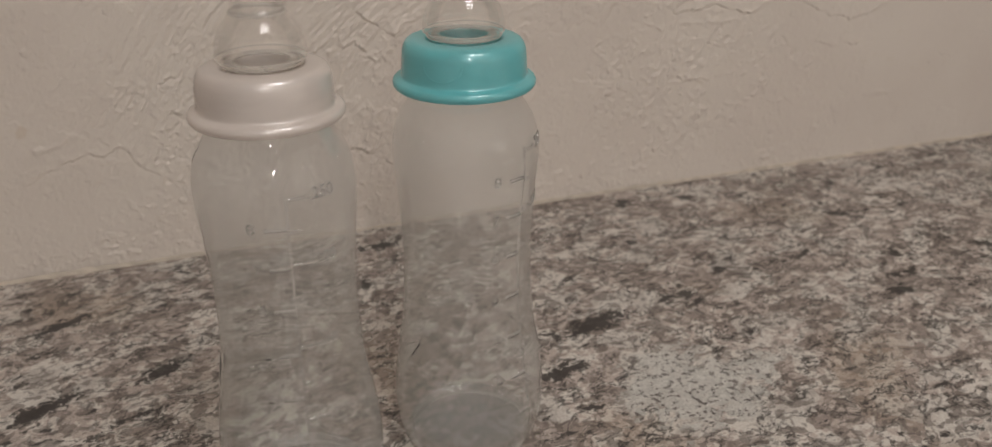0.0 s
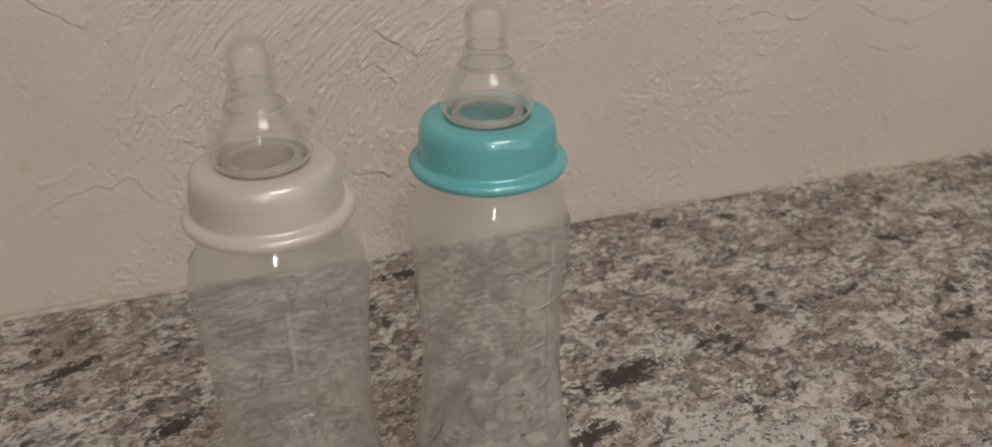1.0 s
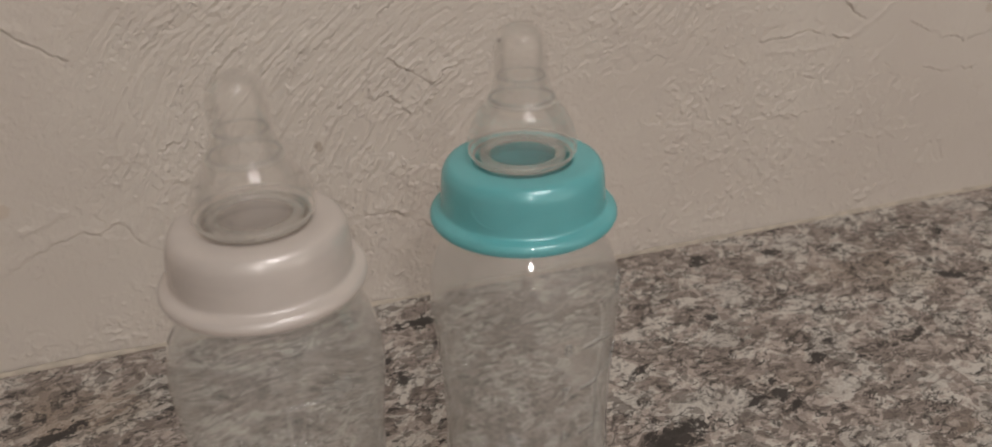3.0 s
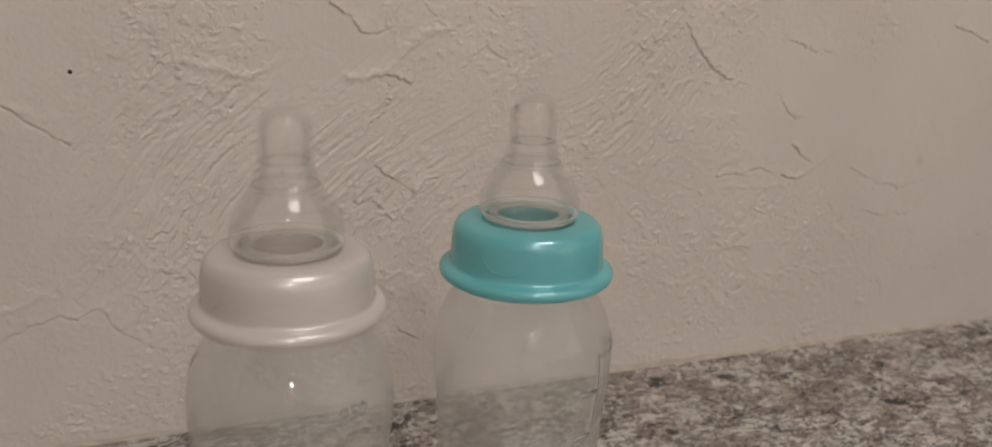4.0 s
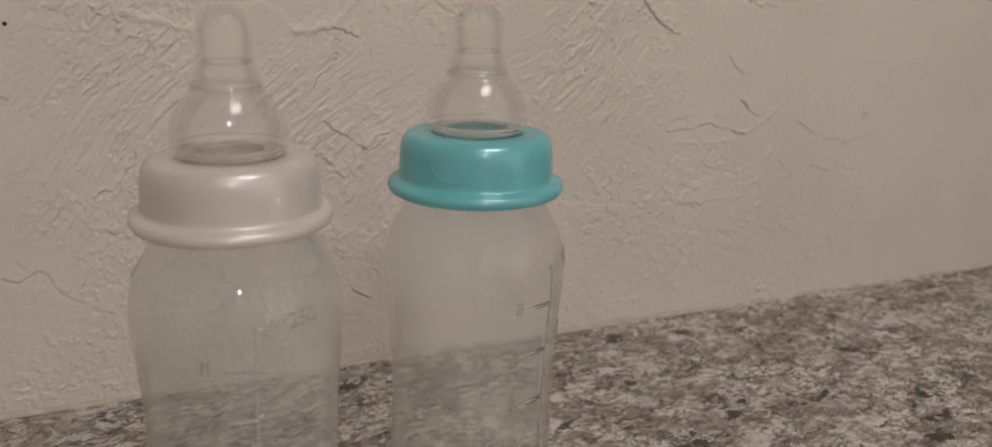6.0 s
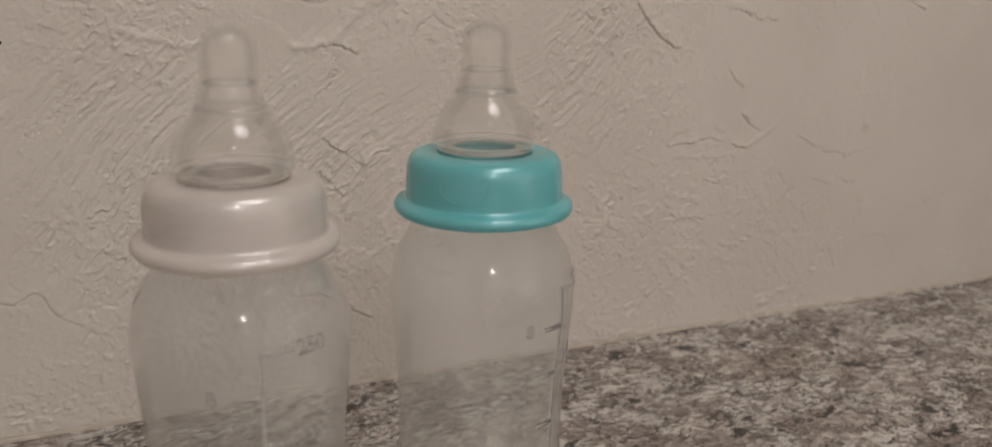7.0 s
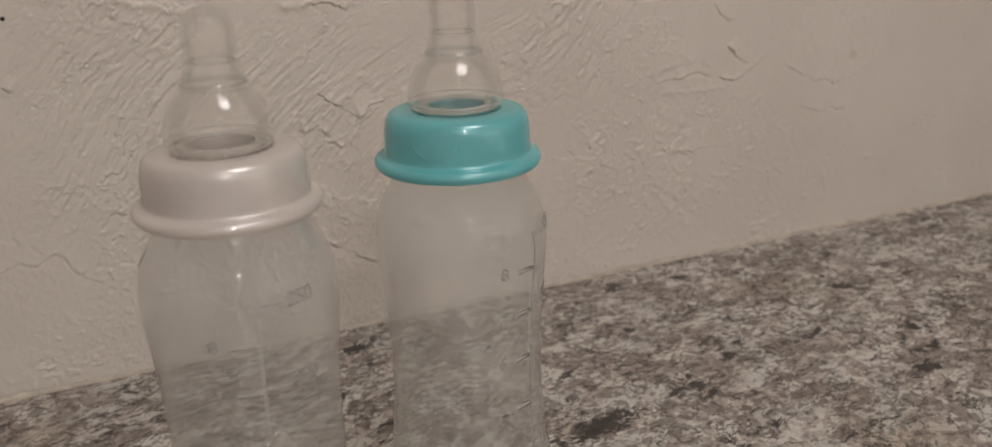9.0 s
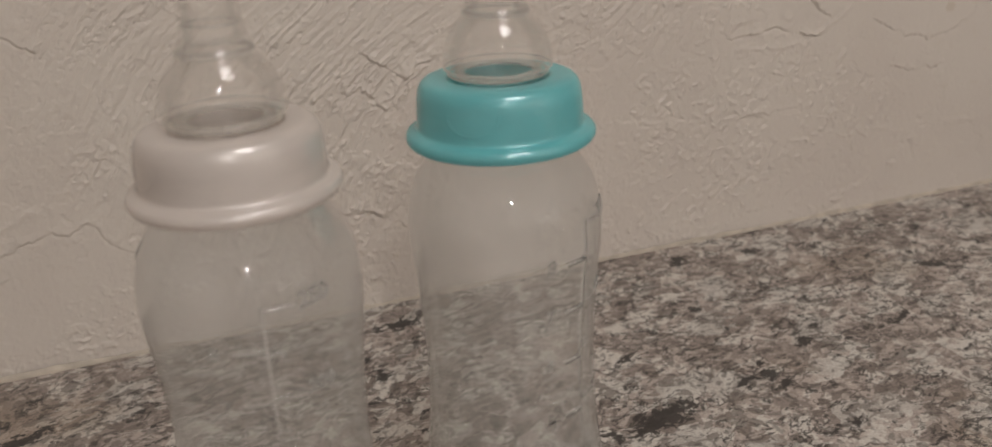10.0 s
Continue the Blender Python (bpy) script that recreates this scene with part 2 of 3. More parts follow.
def plain(name, col, rough=0.6, grain=0.06, scale=60.0, emit=0.0):
    m, nt, out = material(name)
    n = noise_of(nt, place(nt), scale, 4.0)
    c = blend(nt, mapped(nt, n, 0.3, 0.7), tuple(v * (1 - grain) for v in col), tuple(min(1, v * (1 + grain)) for v in col))
    b = node(nt, "BsdfPrincipled", ins={"Base Color": c, "Roughness": rough})
    if emit:
        b.inputs["Emission Color"].default_value = (*col, 1)
        b.inputs["Emission Strength"].default_value = emit
    nt.links.new(b.outputs[0], out.inputs[0])
    return m


# black clots in the stone: x, y, half length, half width, turn in degrees
CLOTS = [(0.158, 0.083, 0.0065, 0.0045, 20), (0.180, 0.201, 0.008, 0.004, 40), (0.223, 0.195, 0.007, 0.004, -20), (0.353, 0.075, 0.010, 0.004, -35),
         (0.066, 0.040, 0.013, 0.005, 10), (0.098, 0.073, 0.022, 0.006, 18), (-0.150, 0.165, 0.018, 0.005, 25), (-0.105, 0.104, 0.012, 0.006, 30),
         (-0.157, 0.090, 0.020, 0.006, 28), (0.189, 0.101, 0.006, 0.004, 15), (0.160, 0.150, 0.004, 0.003, 0), (0.300, 0.142, 0.012, 0.004, -15),
         (0.020, 0.196, 0.012, 0.006, 10), (0.267, 0.048, 0.012, 0.004, 5)]
M_WALL, M_STONE = painted_wall(), granite()
M_BODY = clear_plastic("hazy_clear_plastic", 0.82, 0.18, 0.12, 1.03, tint=(0.978, 0.988, 0.993), rough=0.05, cloud=(0.92, 0.897, 0.855))
M_INNER = clear_plastic("inner_clear_plastic", 1.0, 0.0, 0.0, 1.01, rough=0.02)
M_MARK = clear_plastic("raised_plastic_marks", 0.40, 0.60, 0.14, 1.40, rough=0.01)
M_BASE = clear_plastic("milky_base_plastic", 0.8, 0.2, 0.24, 1.03)
M_NIPPLE = silicone()
# pale milky haze puts the brightness of lit thick edges into the colour
M_LIT_RIM = clear_plastic("milky_lit_rim", 1.0, 0.0, 0.32, 1.08, rough=0.02, cloud=(0.95, 0.91, 0.84))
M_LEDGE = clear_plastic("silicone_ledge", 0.62, 0.38, 0.10, 1.41, rough=0.01)
M_LINT = plain("dark_lint", (0.05, 0.04, 0.035), 0.9)
M_WHITE = collar_plastic("pearly_white_plastic", (0.895, 0.832, 0.782), 0.45, 0.36, 0.16)
M_TEAL = collar_plastic("teal_plastic", (0.215, 0.71, 0.745), 0.41, 0.33, 0.10)
M_CAULK = plain("aged_caulk", (0.55, 0.485, 0.40), 0.5, 0.14, 120.0)
M_FLOOR = plain("floor_tile_beige", (0.42, 0.385, 0.35), 0.4)
M_ROOM = plain("room_paint", (0.72, 0.695, 0.665), 0.7)
M_CEIL = plain("ceiling_white", (0.78, 0.76, 0.72), 0.8)
M_PIT = plain("dark_pit", (0.03, 0.025, 0.02), 0.9)
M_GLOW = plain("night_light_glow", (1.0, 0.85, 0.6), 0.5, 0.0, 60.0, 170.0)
M_TRIM = plain("white_trim_ring", (0.8, 0.78, 0.75), 0.4)

# ---------------------------------------------------------------- mesh helpers


def mesh_object(name, verts, faces, mats, parent=None, smooth=True):
    me = bpy.data.meshes.new(name)
    me.from_pydata(verts, [], faces)
    for k in (mats if isinstance(mats, (list, tuple)) else [mats]):
        me.materials.append(k)
    if smooth:
        me.polygons.foreach_set("use_smooth", [True] * len(me.polygons))
    me.update()
    ob = new(name, me)
    if parent:
        ob.parent = parent
    return ob


def part(name, bm, mat, parent=None, label=""):
    me = bpy.data.meshes.new(name)
    bm.to_mesh(me)
    bm.free()
    me.materials.append(mat)
    ob = new(name, me)
    if parent:
        ob.parent = parent
    return tagged(ob, label)


def box(name, lo, hi, mat, parent=None):
    bm = bmesh.new()
    bmesh.ops.create_cube(bm, size=1.0)
    for v in bm.verts:
        v.co = Vector([l + (c + 0.5) * (h - l) for l, h, c in zip(lo, hi, v.co)])
    return part(name, bm, mat, parent)


def curve_through(pts, per=6):
    """A smooth line through the profile points (Catmull-Rom)."""
    a = np.array(pts, float)
    a = np.vstack([2 * a[0] - a[1], a, 2 * a[-1] - a[-2]])
    res = []
    for i in range(1, len(a) - 2):
        p0, p1, p2, p3 = a[i - 1:i + 3]
        for u in np.linspace(0, 1, per, endpoint=False):
            res.append(0.5 * (2 * p1 + (p2 - p0) * u + (2 * p0 - 5 * p1 + 4 * p2 - p3) * u * u + (3 * p1 - p0 - 3 * p2 + p3) * u ** 3))
    res.append(a[-2])
    return [(max(0.0, r), z) for r, z in res]


def lathe(name, prof, mats, parent=None, segs=96, closed=False, split=None):
    """Turns the profile (r, z in mm) about z. split: from this row on, the faces take the second material."""
    verts, faces, slots = [], [], []
    n = len(prof)
    for r, z in prof:
        for k in range(segs):
            t = 2 * math.pi * k / segs
            verts.append((r * math.cos(t) / 1000, r * math.sin(t) / 1000, z / 1000))
    for i in range(n if closed else n - 1):
        j = (i + 1) % n
        for k in range(segs):
            l = (k + 1) % segs
            faces.append((i * segs + k, i * segs + l, j * segs + l, j * segs + k))
            slots.append(1 if split is not None and i >= split else 0)
    ob = mesh_object(name, verts, faces, mats, parent)
    ob.data.polygons.foreach_set("material_index", slots)
    bm = bmesh.new()
    bm.from_mesh(ob.data)
    bmesh.ops.remove_doubles(bm, verts=bm.verts, dist=1e-6)
    bmesh.ops.recalc_face_normals(bm, faces=bm.faces)
    bm.to_mesh(ob.data)
    bm.free()
    return ob


# ---------------------------------------------------------------- the wall with its trowelled plaster
rng = np.random.default_rng(7)
TABLE = rng.random((256, 256)).astype(np.float32) * 2 - 1


def vnoise(x, y):
    """Smooth value noise, one cell a unit."""
    xi, yi = np.floor(x).astype(int), np.floor(y).astype(int)
    u, v = x - xi, y - yi
    u, v = u * u * u * (u * (u * 6 - 15) + 10), v * v * v * (v * (v * 6 - 15) + 10)
    g = lambda i, j: TABLE[i & 255, j & 255]
    a = g(xi, yi) * (1 - u) + g(xi + 1, yi) * u
    b = g(xi, yi + 1) * (1 - u) + g(xi + 1, yi + 1) * u
    return a * (1 - v) + b * v


def fbm(x, y, octaves=4, gain=0.5):
    s, k, tot = 0.0, 1.0, 0.0
    for o in range(octaves):
        s = s + k * vnoise(x * 2 ** o + 17.3 * o, y * 2 ** o + 5.1 * o)
        tot += k
        k *= gain
    return s / tot


def step(lo, hi, v):
    t = np.clip((v - lo) / (hi - lo), 0, 1)
    return t * t * (3 - 2 * t)


def crack(h, X, Z, pts, height, width=0.006, wobble=0.0012):
    """A lip of plaster that ends in a sharp broken edge along the line; the plaster fades out above it."""
    wx = X + 1.5 * wobble * fbm(X * 230 + 3, Z * 230, 4, 0.62)
    wz = Z + 1.5 * wobble * fbm(X * 230 + 40, Z * 230 + 9, 4, 0.62)
    worn = 0.35 + 0.65 * step(-0.25, 0.2, fbm(X * 110 + 21, Z * 110 + 4, 2))
    for (x0, z0), (x1, z1) in zip(pts, pts[1:]):
        L = math.hypot(x1 - x0, z1 - z0)
        ux, uz = (x1 - x0) / L, (z1 - z0) / L
        s = (wx - x0) * ux + (wz - z0) * uz
        d = -(wx - x0) * uz + (wz - z0) * ux
        along = worn * step(-0.002, 0.002, s) * (1 - step(L - 0.002, L + 0.002, s))
        h += 1.15 * along * height * np.exp(-np.maximum(d, 0) / width) * step(-0.0005, 0.0002, d)
        h -= 1.15 * along * height * 0.7 * np.exp(-((d + 0.0008) / 0.00055) ** 2)


def bead(h, X, Z, pts, height, width=0.0017):
    """A soft ridge that the trowel squeezed up along the line."""
    wx = X + 0.0016 * fbm(X * 200 + 13, Z * 200, 3)
    wz = Z + 0.0016 * fbm(X * 200 + 47, Z * 200 + 19, 3)
    top = np.zeros_like(h)
    for (x0, z0), (x1, z1) in zip(pts, pts[1:]):
        L = math.hypot(x1 - x0, z1 - z0)
        ux, uz = (x1 - x0) / L, (z1 - z0) / L
        s = np.clip((wx - x0) * ux + (wz - z0) * uz, 0, L)
        d2 = (wx - x0 - s * ux) ** 2 + (wz - z0 - s * uz) ** 2
        top = np.maximum(top, np.exp(-d2 / width ** 2))
    h += height * top * (0.55 + 0.45 * fbm(X * 120, Z * 120 + 7, 3))


def plaster(X, Z):
    wx = X + 0.004 * fbm(X * 70, Z * 70 + 30, 4, 0.6)
    wz = Z + 0.004 * fbm(X * 70 + 60, Z * 70, 4, 0.6)
    # where the trowel left it rough: mostly at the left and middle, smooth to the right
    rough = step(-0.12, 0.42, fbm(X * 15 + 8, Z * 15 + 2, 3) + 0.25 - 0.52 * step(0.20, 0.42, X))
    low = np.exp(-((X - 0.00) / 0.10) ** 2 - ((Z - 0.10) / 0.06) ** 2)
    rough = np.maximum(rough, 0.8 * low)
    h = np.zeros_like(X)
    # low flat pads with broken edges
    for k, (sc, hh) in enumerate(((26, 0.0005), (60, 0.00030), (120, 0.00022))):
        n = fbm(wx * sc + 31 * k, wz * sc * 1.15 + 11 * k, 5, 0.58)
        fade = step(-0.15, 0.3, fbm(X * 30 + 70 + k, Z * 30 + 5, 2))
        h += hh * (step(-0.02, 0.03, n) - 0.5) * fade * (0.35 + 0.65 * rough)
        h -= hh * 0.7 * np.exp(-((n + 0.03) / 0.016) ** 2) * fade * (0.3 + 0.7 * rough)
    # combed strokes, steeper low down between the bottles
    a = 0.86 + 0.22 * fbm(X * 6 + 4, Z * 6, 2) + 0.30 * low
    s = X * np.cos(a) + Z * np.sin(a)
    d = -X * np.sin(a) + Z * np.cos(a)
    bend = 0.7 * fbm(X * 90, Z * 90, 3, 0.6)
    comb = fbm(s * 60 + 2.0 * fbm(X * 60, Z * 60, 2), d * 470 + 0.7 * bend, 4, 0.62)
    where = 0.9 * np.exp(-((X - 0.165) / 0.045) ** 2 - ((Z - 0.165) / 0.05) ** 2) + 1.1 * low \
        + 0.7 * np.exp(-((X + 0.075) / 0.04) ** 2 - ((Z - 0.15) / 0.04) ** 2) + 0.12 * rough
    where = np.clip(where, 0, 1)
    h += 0.00072 * comb * where * (1 + 0.45 * low)
    # torn creases between the strokes
    tear = fbm(s * 100 + 9, d * 330 + 1.6 * bend + 5, 4, 0.64)
    h -= 0.0010 * np.exp(-(tear / 0.024) ** 2) * step(-0.05, 0.25, fbm(X * 95 + 3, Z * 95, 3)) * np.maximum(where, 0.25 * rough)
    # crumbs and blisters
    crumb = fbm(wx * 260, wz * 260, 3)
    h += 0.0005 * step(0.27, 0.48, crumb) * rough
    grit = fbm(X * 430 + 15, Z * 430 + 33, 2)
    h += 0.00034 * step(0.36, 0.58, grit) * (0.25 + 0.75 * rough)
    h += 0.00017 * fbm(X * 420, Z * 420, 3, 0.6) * (0.4 + 0.6 * rough)
    h += 0.0006 * fbm(X * 9 + 1, Z * 9 + 7, 2)
    return h


def wall_relief():
    gx = np.arange(-0.24, 0.5801, 0.0005)
    gz = np.arange(-0.003, 0.2601, 0.0005)
    X, Z = np.meshgrid(gx, gz)
    h = plaster(X, Z)
    crack(h, X, Z, [(0.2195, 0.1156), (0.2444, 0.1176), (0.2507, 0.1195), (0.2578, 0.1159)], 0.0013)
    crack(h, X, Z, [(0.266, 0.1143), (0.2773, 0.1115)], 0.0013, 0.005)
    crack(h, X, Z, [(0.2713, 0.1317), (0.2782, 0.1248), (0.2856, 0.1212)], 0.0012, 0.005)
    crack(h, X, Z, [(0.066, 0.181), (0.068, 0.184), (0.076, 0.1905), (0.086, 0.182), (0.089, 0.179)], 0.0010, 0.004)
    bead(h, X, Z, [(0.006, 0.1752), (0.022, 0.1765), (0.030, 0.181), (0.035, 0.189), (0.044, 0.1955), (0.056, 0.198)], 0.0012, 0.0022)
    crack(h, X, Z, [(-0.012, 0.224), (-0.006, 0.217), (-0.002, 0.210), (0.008, 0.204), (0.013, 0.197), (0.022, 0.195), (0.029, 0.199)], 0.0010, 0.005)
    crack(h, X, Z, [(0.029, 0.199), (0.031, 0.210), (0.036, 0.217)], 0.0007, 0.004)
    crack(h, X, Z, [(0.036, 0.218), (0.046, 0.208), (0.057, 0.196)], 0.0008, 0.004)
    crack(h, X, Z, [(0.016, 0.146), (0.019, 0.156), (0.028, 0.166), (0.021, 0.174)], 0.0007, 0.004, 0.0025)
    crack(h, X, Z, [(0.020, 0.1755), (0.030, 0.1765), (0.037, 0.171)], 0.0009, 0.004)
    crack(h, X, Z, [(0.020, 0.131), (0.029, 0.125), (0.040, 0.1165), (0.046, 0.1225), (0.058, 0.126)], 0.0009, 0.004)
    crack(h, X, Z, [(-0.092, 0.094), (-0.087, 0.102), (-0.079, 0.105), (-0.067, 0.117), (-0.055, 0.122), (-0.040, 0.130)], 0.0006, 0.004, 0.002)
    crack(h, X, Z, [(-0.128, 0.068), (-0.121, 0.065), (-0.112, 0.070), (-0.103, 0.057), (-0.095, 0.052)], 0.0006, 0.004)
    crack(h, X, Z, [(-0.016, 0.088), (-0.010, 0.099), (-0.004, 0.106), (0.002, 0.1075)], 0.0008, 0.003)
    bead(h, X, Z, [(-0.091, 0.164), (-0.080, 0.178), (-0.072, 0.184), (-0.061, 0.182), (-0.040, 0.175)], 0.0010, 0.002)
    bead(h, X, Z, [(-0.152, 0.072), (-0.140, 0.075), (-0.132, 0.079)], 0.0010)
    crack(h, X, Z, [(-0.152, 0.171), (-0.138, 0.163), (-0.128, 0.155), (-0.117, 0.148)], 0.0011, 0.005)
    crack(h, X, Z, [(0.190, 0.203), (0.200, 0.187), (0.2106, 0.1761), (0.222, 0.1713)], 0.0010, 0.005)
    crack(h, X, Z, [(0.255, 0.194), (0.2777, 0.1875), (0.294, 0.1861)], 0.0006, 0.006, 0.002)
    crack(h, X, Z, [(0.380, 0.202), (0.392, 0.198), (0.408, 0.192)], 0.00084, 0.006)
    crack(h, X, Z, [(0.002, 0.0525), (0.016, 0.053), (0.028, 0.045), (0.043, 0.036)], 0.00084, 0.005)
    crack(h, X, Z, [(0.010, 0.112), (0.018, 0.115), (0.029, 0.103), (0.038, 0.113), (0.050, 0.121)], 0.00077, 0.004)
    crack(h, X, Z, [(-0.160, 0.054), (-0.143, 0.063), (-0.127, 0.068)], 0.0004, 0.006)
    crack(h, X, Z, [(0.2547, 0.1622), (0.2697, 0.1481), (0.274, 0.1478)], 0.00055, 0.004, 0.002)
    crack(h, X, Z, [(0.2485, 0.0935), (0.2604, 0.0900)], 0.0009, 0.004)
    crack(h, X, Z, [(0.3161, 0.1152), (0.3414, 0.1046), (0.357, 0.102), (0.3751, 0.1051), (0.3879, 0.1201)], 0.0005, 0.007, 0.0022)
    crack(h, X, Z, [(0.3306, 0.0887), (0.3451, 0.0829), (0.3711, 0.0847)], 0.00045, 0.006, 0.0022)
    crack(h, X, Z, [(0.2216, 0.076), (0.2324, 0.0717), (0.2471, 0.0705), (0.2605, 0.0717), (0.2773, 0.0696)], 0.0006, 0.004, 0.0022)
    crack(h, X, Z, [(0.4202, 0.0584), (0.4387, 0.0673), (0.4558, 0.0686), (0.4838, 0.0849)], 0.0004, 0.007, 0.0022)
    crack(h, X, Z, [(0.3021, 0.0941), (0.3104, 0.0865)], 0.0008, 0.004)
    crack(h, X, Z, [(0.3506, 0.0418), (0.3578, 0.0271)], 0.0006, 0.004)
    bead(h, X, Z, [(0.2246, 0.1095), (0.2535, 0.1072), (0.2721, 0.1095), (0.2926, 0.1209), (0.3013, 0.1283)], 0.0007)
    bead(h, X, Z, [(0.3797, 0.0471), (0.4043, 0.0464)], 0.0005)
    bead(h, X, Z, [(0.372, 0.104), (0.386, 0.113), (0.391, 0.124)], 0.0005)
    bead(h, X, Z, [(0.291, 0.0645), (0.294, 0.0655)], 0.0013)
    bead(h, X, Z, [(0.2930, 0.0945), (0.2960, 0.0990)], 0.0010)
    crack(h, X, Z, [(-0.02, 0.138), (-0.004, 0.146), (0.010, 0.160), (0.014, 0.172)], 0.0004, 0.005, 0.0025)
    # the relief dies out at the edges of the patch
    edge = step(-0.24, -0.22, X) * (1 - step(0.55, 0.579, X)) * (1 - step(0.24, 0.259, Z))
    h *= edge
    Y = WALL_Y - 0.0006 - h
    nz, nx = X.shape
    verts = np.stack([X, Y, Z], -1).reshape(-1, 3)
    idx = np.arange(nx * nz).reshape(nz, nx)
    quads = np.stack([idx[:-1, :-1], idx[:-1, 1:], idx[1:, 1:], idx[1:, :-1]], -1).reshape(-1, 4)
    me = bpy.data.meshes.new("wall_plaster")
    me.vertices.add(len(verts))
    me.vertices.foreach_set("co", verts.ravel())
    me.loops.add(quads.size)
    me.loops.foreach_set("vertex_index", quads.ravel())
    me.polygons.add(len(quads))
    me.polygons.foreach_set("loop_start", np.arange(0, quads.size, 4))
    me.polygons.foreach_set("use_smooth", np.ones(len(quads), bool))
    me.materials.append(M_WALL)
    me.update(calc_edges=True)
    me.validate()
    return me


north = box("wall_north", (X0, WALL_Y, FLOOR_Z), (X1, WALL_Y + 0.12, CEIL_Z), M_WALL)
tagged(north, "cream painted wall behind the countertop", "wall", kind="structure")
relief = new("plaster_coat", wall_relief())
relief.parent = north
tagged(relief, "hand-trowelled rough plaster under cream paint")
pit = lathe("nail_hole", [(0, 0.5), (0.5, 0.45), (0.85, 0.3), (0.95, 0.0)], M_PIT, north, 20)
pit.matrix_basis = pose(-0.114, WALL_Y - 0.0008, 0.179, 90, 0, 0)
for px, pz, k in ((0.006, 0.042, 0.45), (-0.004, 0.058, 0.35), (0.071, 0.088, 0.4)):
    tiny = lathe("pin_hole", [(0, 0.5), (0.5, 0.45), (0.85, 0.3), (0.95, 0.0)], M_PIT, north, 12)
    tiny.matrix_basis = pose(px, WALL_Y - 0.0009, pz, 90, 0, 0) @ Matrix.Diagonal((k, k, k, 1))
for nm, lo, hi, mt, cat, lab in (
        ("wall_south", (X0, Y0 - 0.1, FLOOR_Z), (X1, Y0, CEIL_Z), M_ROOM, "wall", "plain cream painted wall of the kitchen"),
        ("wall_west", (X0 - 0.1, Y0, FLOOR_Z), (X0, WALL_Y, CEIL_Z), M_ROOM, "wall", "plain cream painted side wall of the kitchen"),
        ("wall_east", (X1, Y0, FLOOR_Z), (X1 + 0.1, WALL_Y, CEIL_Z), M_ROOM, "wall", "plain cream painted side wall of the kitchen"),
        ("floor", (X0, Y0, FLOOR_Z - 0.1), (X1, WALL_Y, FLOOR_Z), M_FLOOR, "floor", "plain beige kitchen floor"),
        ("ceiling", (X0, Y0, CEIL_Z), (X1, WALL_Y, CEIL_Z + 0.1), M_CEIL, "ceiling", "plain white kitchen ceiling")):
    tagged(box(nm, lo, hi, mt), lab, cat, kind="structure")


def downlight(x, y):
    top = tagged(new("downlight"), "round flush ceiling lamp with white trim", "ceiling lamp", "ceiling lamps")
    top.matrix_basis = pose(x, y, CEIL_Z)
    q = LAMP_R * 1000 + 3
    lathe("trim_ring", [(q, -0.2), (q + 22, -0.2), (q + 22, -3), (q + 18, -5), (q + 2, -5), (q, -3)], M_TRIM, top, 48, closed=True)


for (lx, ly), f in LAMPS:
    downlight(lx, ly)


# body of the added fill panel: housing, rods and frame, all out of view
fixture = tagged(new("fill_panel"), "flat square hanging light with white frame", "ceiling light")
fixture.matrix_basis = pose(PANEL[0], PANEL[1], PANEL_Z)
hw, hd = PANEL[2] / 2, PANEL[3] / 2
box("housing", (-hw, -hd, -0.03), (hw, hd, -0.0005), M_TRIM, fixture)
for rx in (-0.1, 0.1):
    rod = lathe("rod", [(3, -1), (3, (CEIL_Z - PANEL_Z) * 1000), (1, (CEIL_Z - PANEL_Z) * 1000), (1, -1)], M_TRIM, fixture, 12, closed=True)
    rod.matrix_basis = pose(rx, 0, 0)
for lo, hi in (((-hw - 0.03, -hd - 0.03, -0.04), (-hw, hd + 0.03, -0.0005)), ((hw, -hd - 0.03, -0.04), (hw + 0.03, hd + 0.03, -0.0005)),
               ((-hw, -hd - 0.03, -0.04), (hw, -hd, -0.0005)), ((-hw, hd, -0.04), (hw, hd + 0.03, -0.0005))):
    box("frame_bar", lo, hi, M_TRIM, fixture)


def fill_uplighter(x, y, z):
    """An added, unseen uplighter that fills the room with light off the ceiling."""
    top = tagged(new("fill_uplight"), "tall uplighter floor lamp with a white bowl", "floor lamp")
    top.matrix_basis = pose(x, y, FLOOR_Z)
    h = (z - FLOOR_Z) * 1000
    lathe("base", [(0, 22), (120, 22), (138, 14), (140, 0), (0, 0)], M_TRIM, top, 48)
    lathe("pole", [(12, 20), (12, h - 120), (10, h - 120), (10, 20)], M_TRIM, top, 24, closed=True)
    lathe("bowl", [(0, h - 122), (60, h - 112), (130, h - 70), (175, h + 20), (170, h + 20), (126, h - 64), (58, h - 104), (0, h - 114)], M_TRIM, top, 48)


fill_uplighter(*FILL_UP)


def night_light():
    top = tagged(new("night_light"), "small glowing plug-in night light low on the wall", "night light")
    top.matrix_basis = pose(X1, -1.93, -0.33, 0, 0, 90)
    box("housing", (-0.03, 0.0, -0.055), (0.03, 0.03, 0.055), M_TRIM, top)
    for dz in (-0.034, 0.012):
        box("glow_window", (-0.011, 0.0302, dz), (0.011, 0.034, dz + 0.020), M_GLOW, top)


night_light()

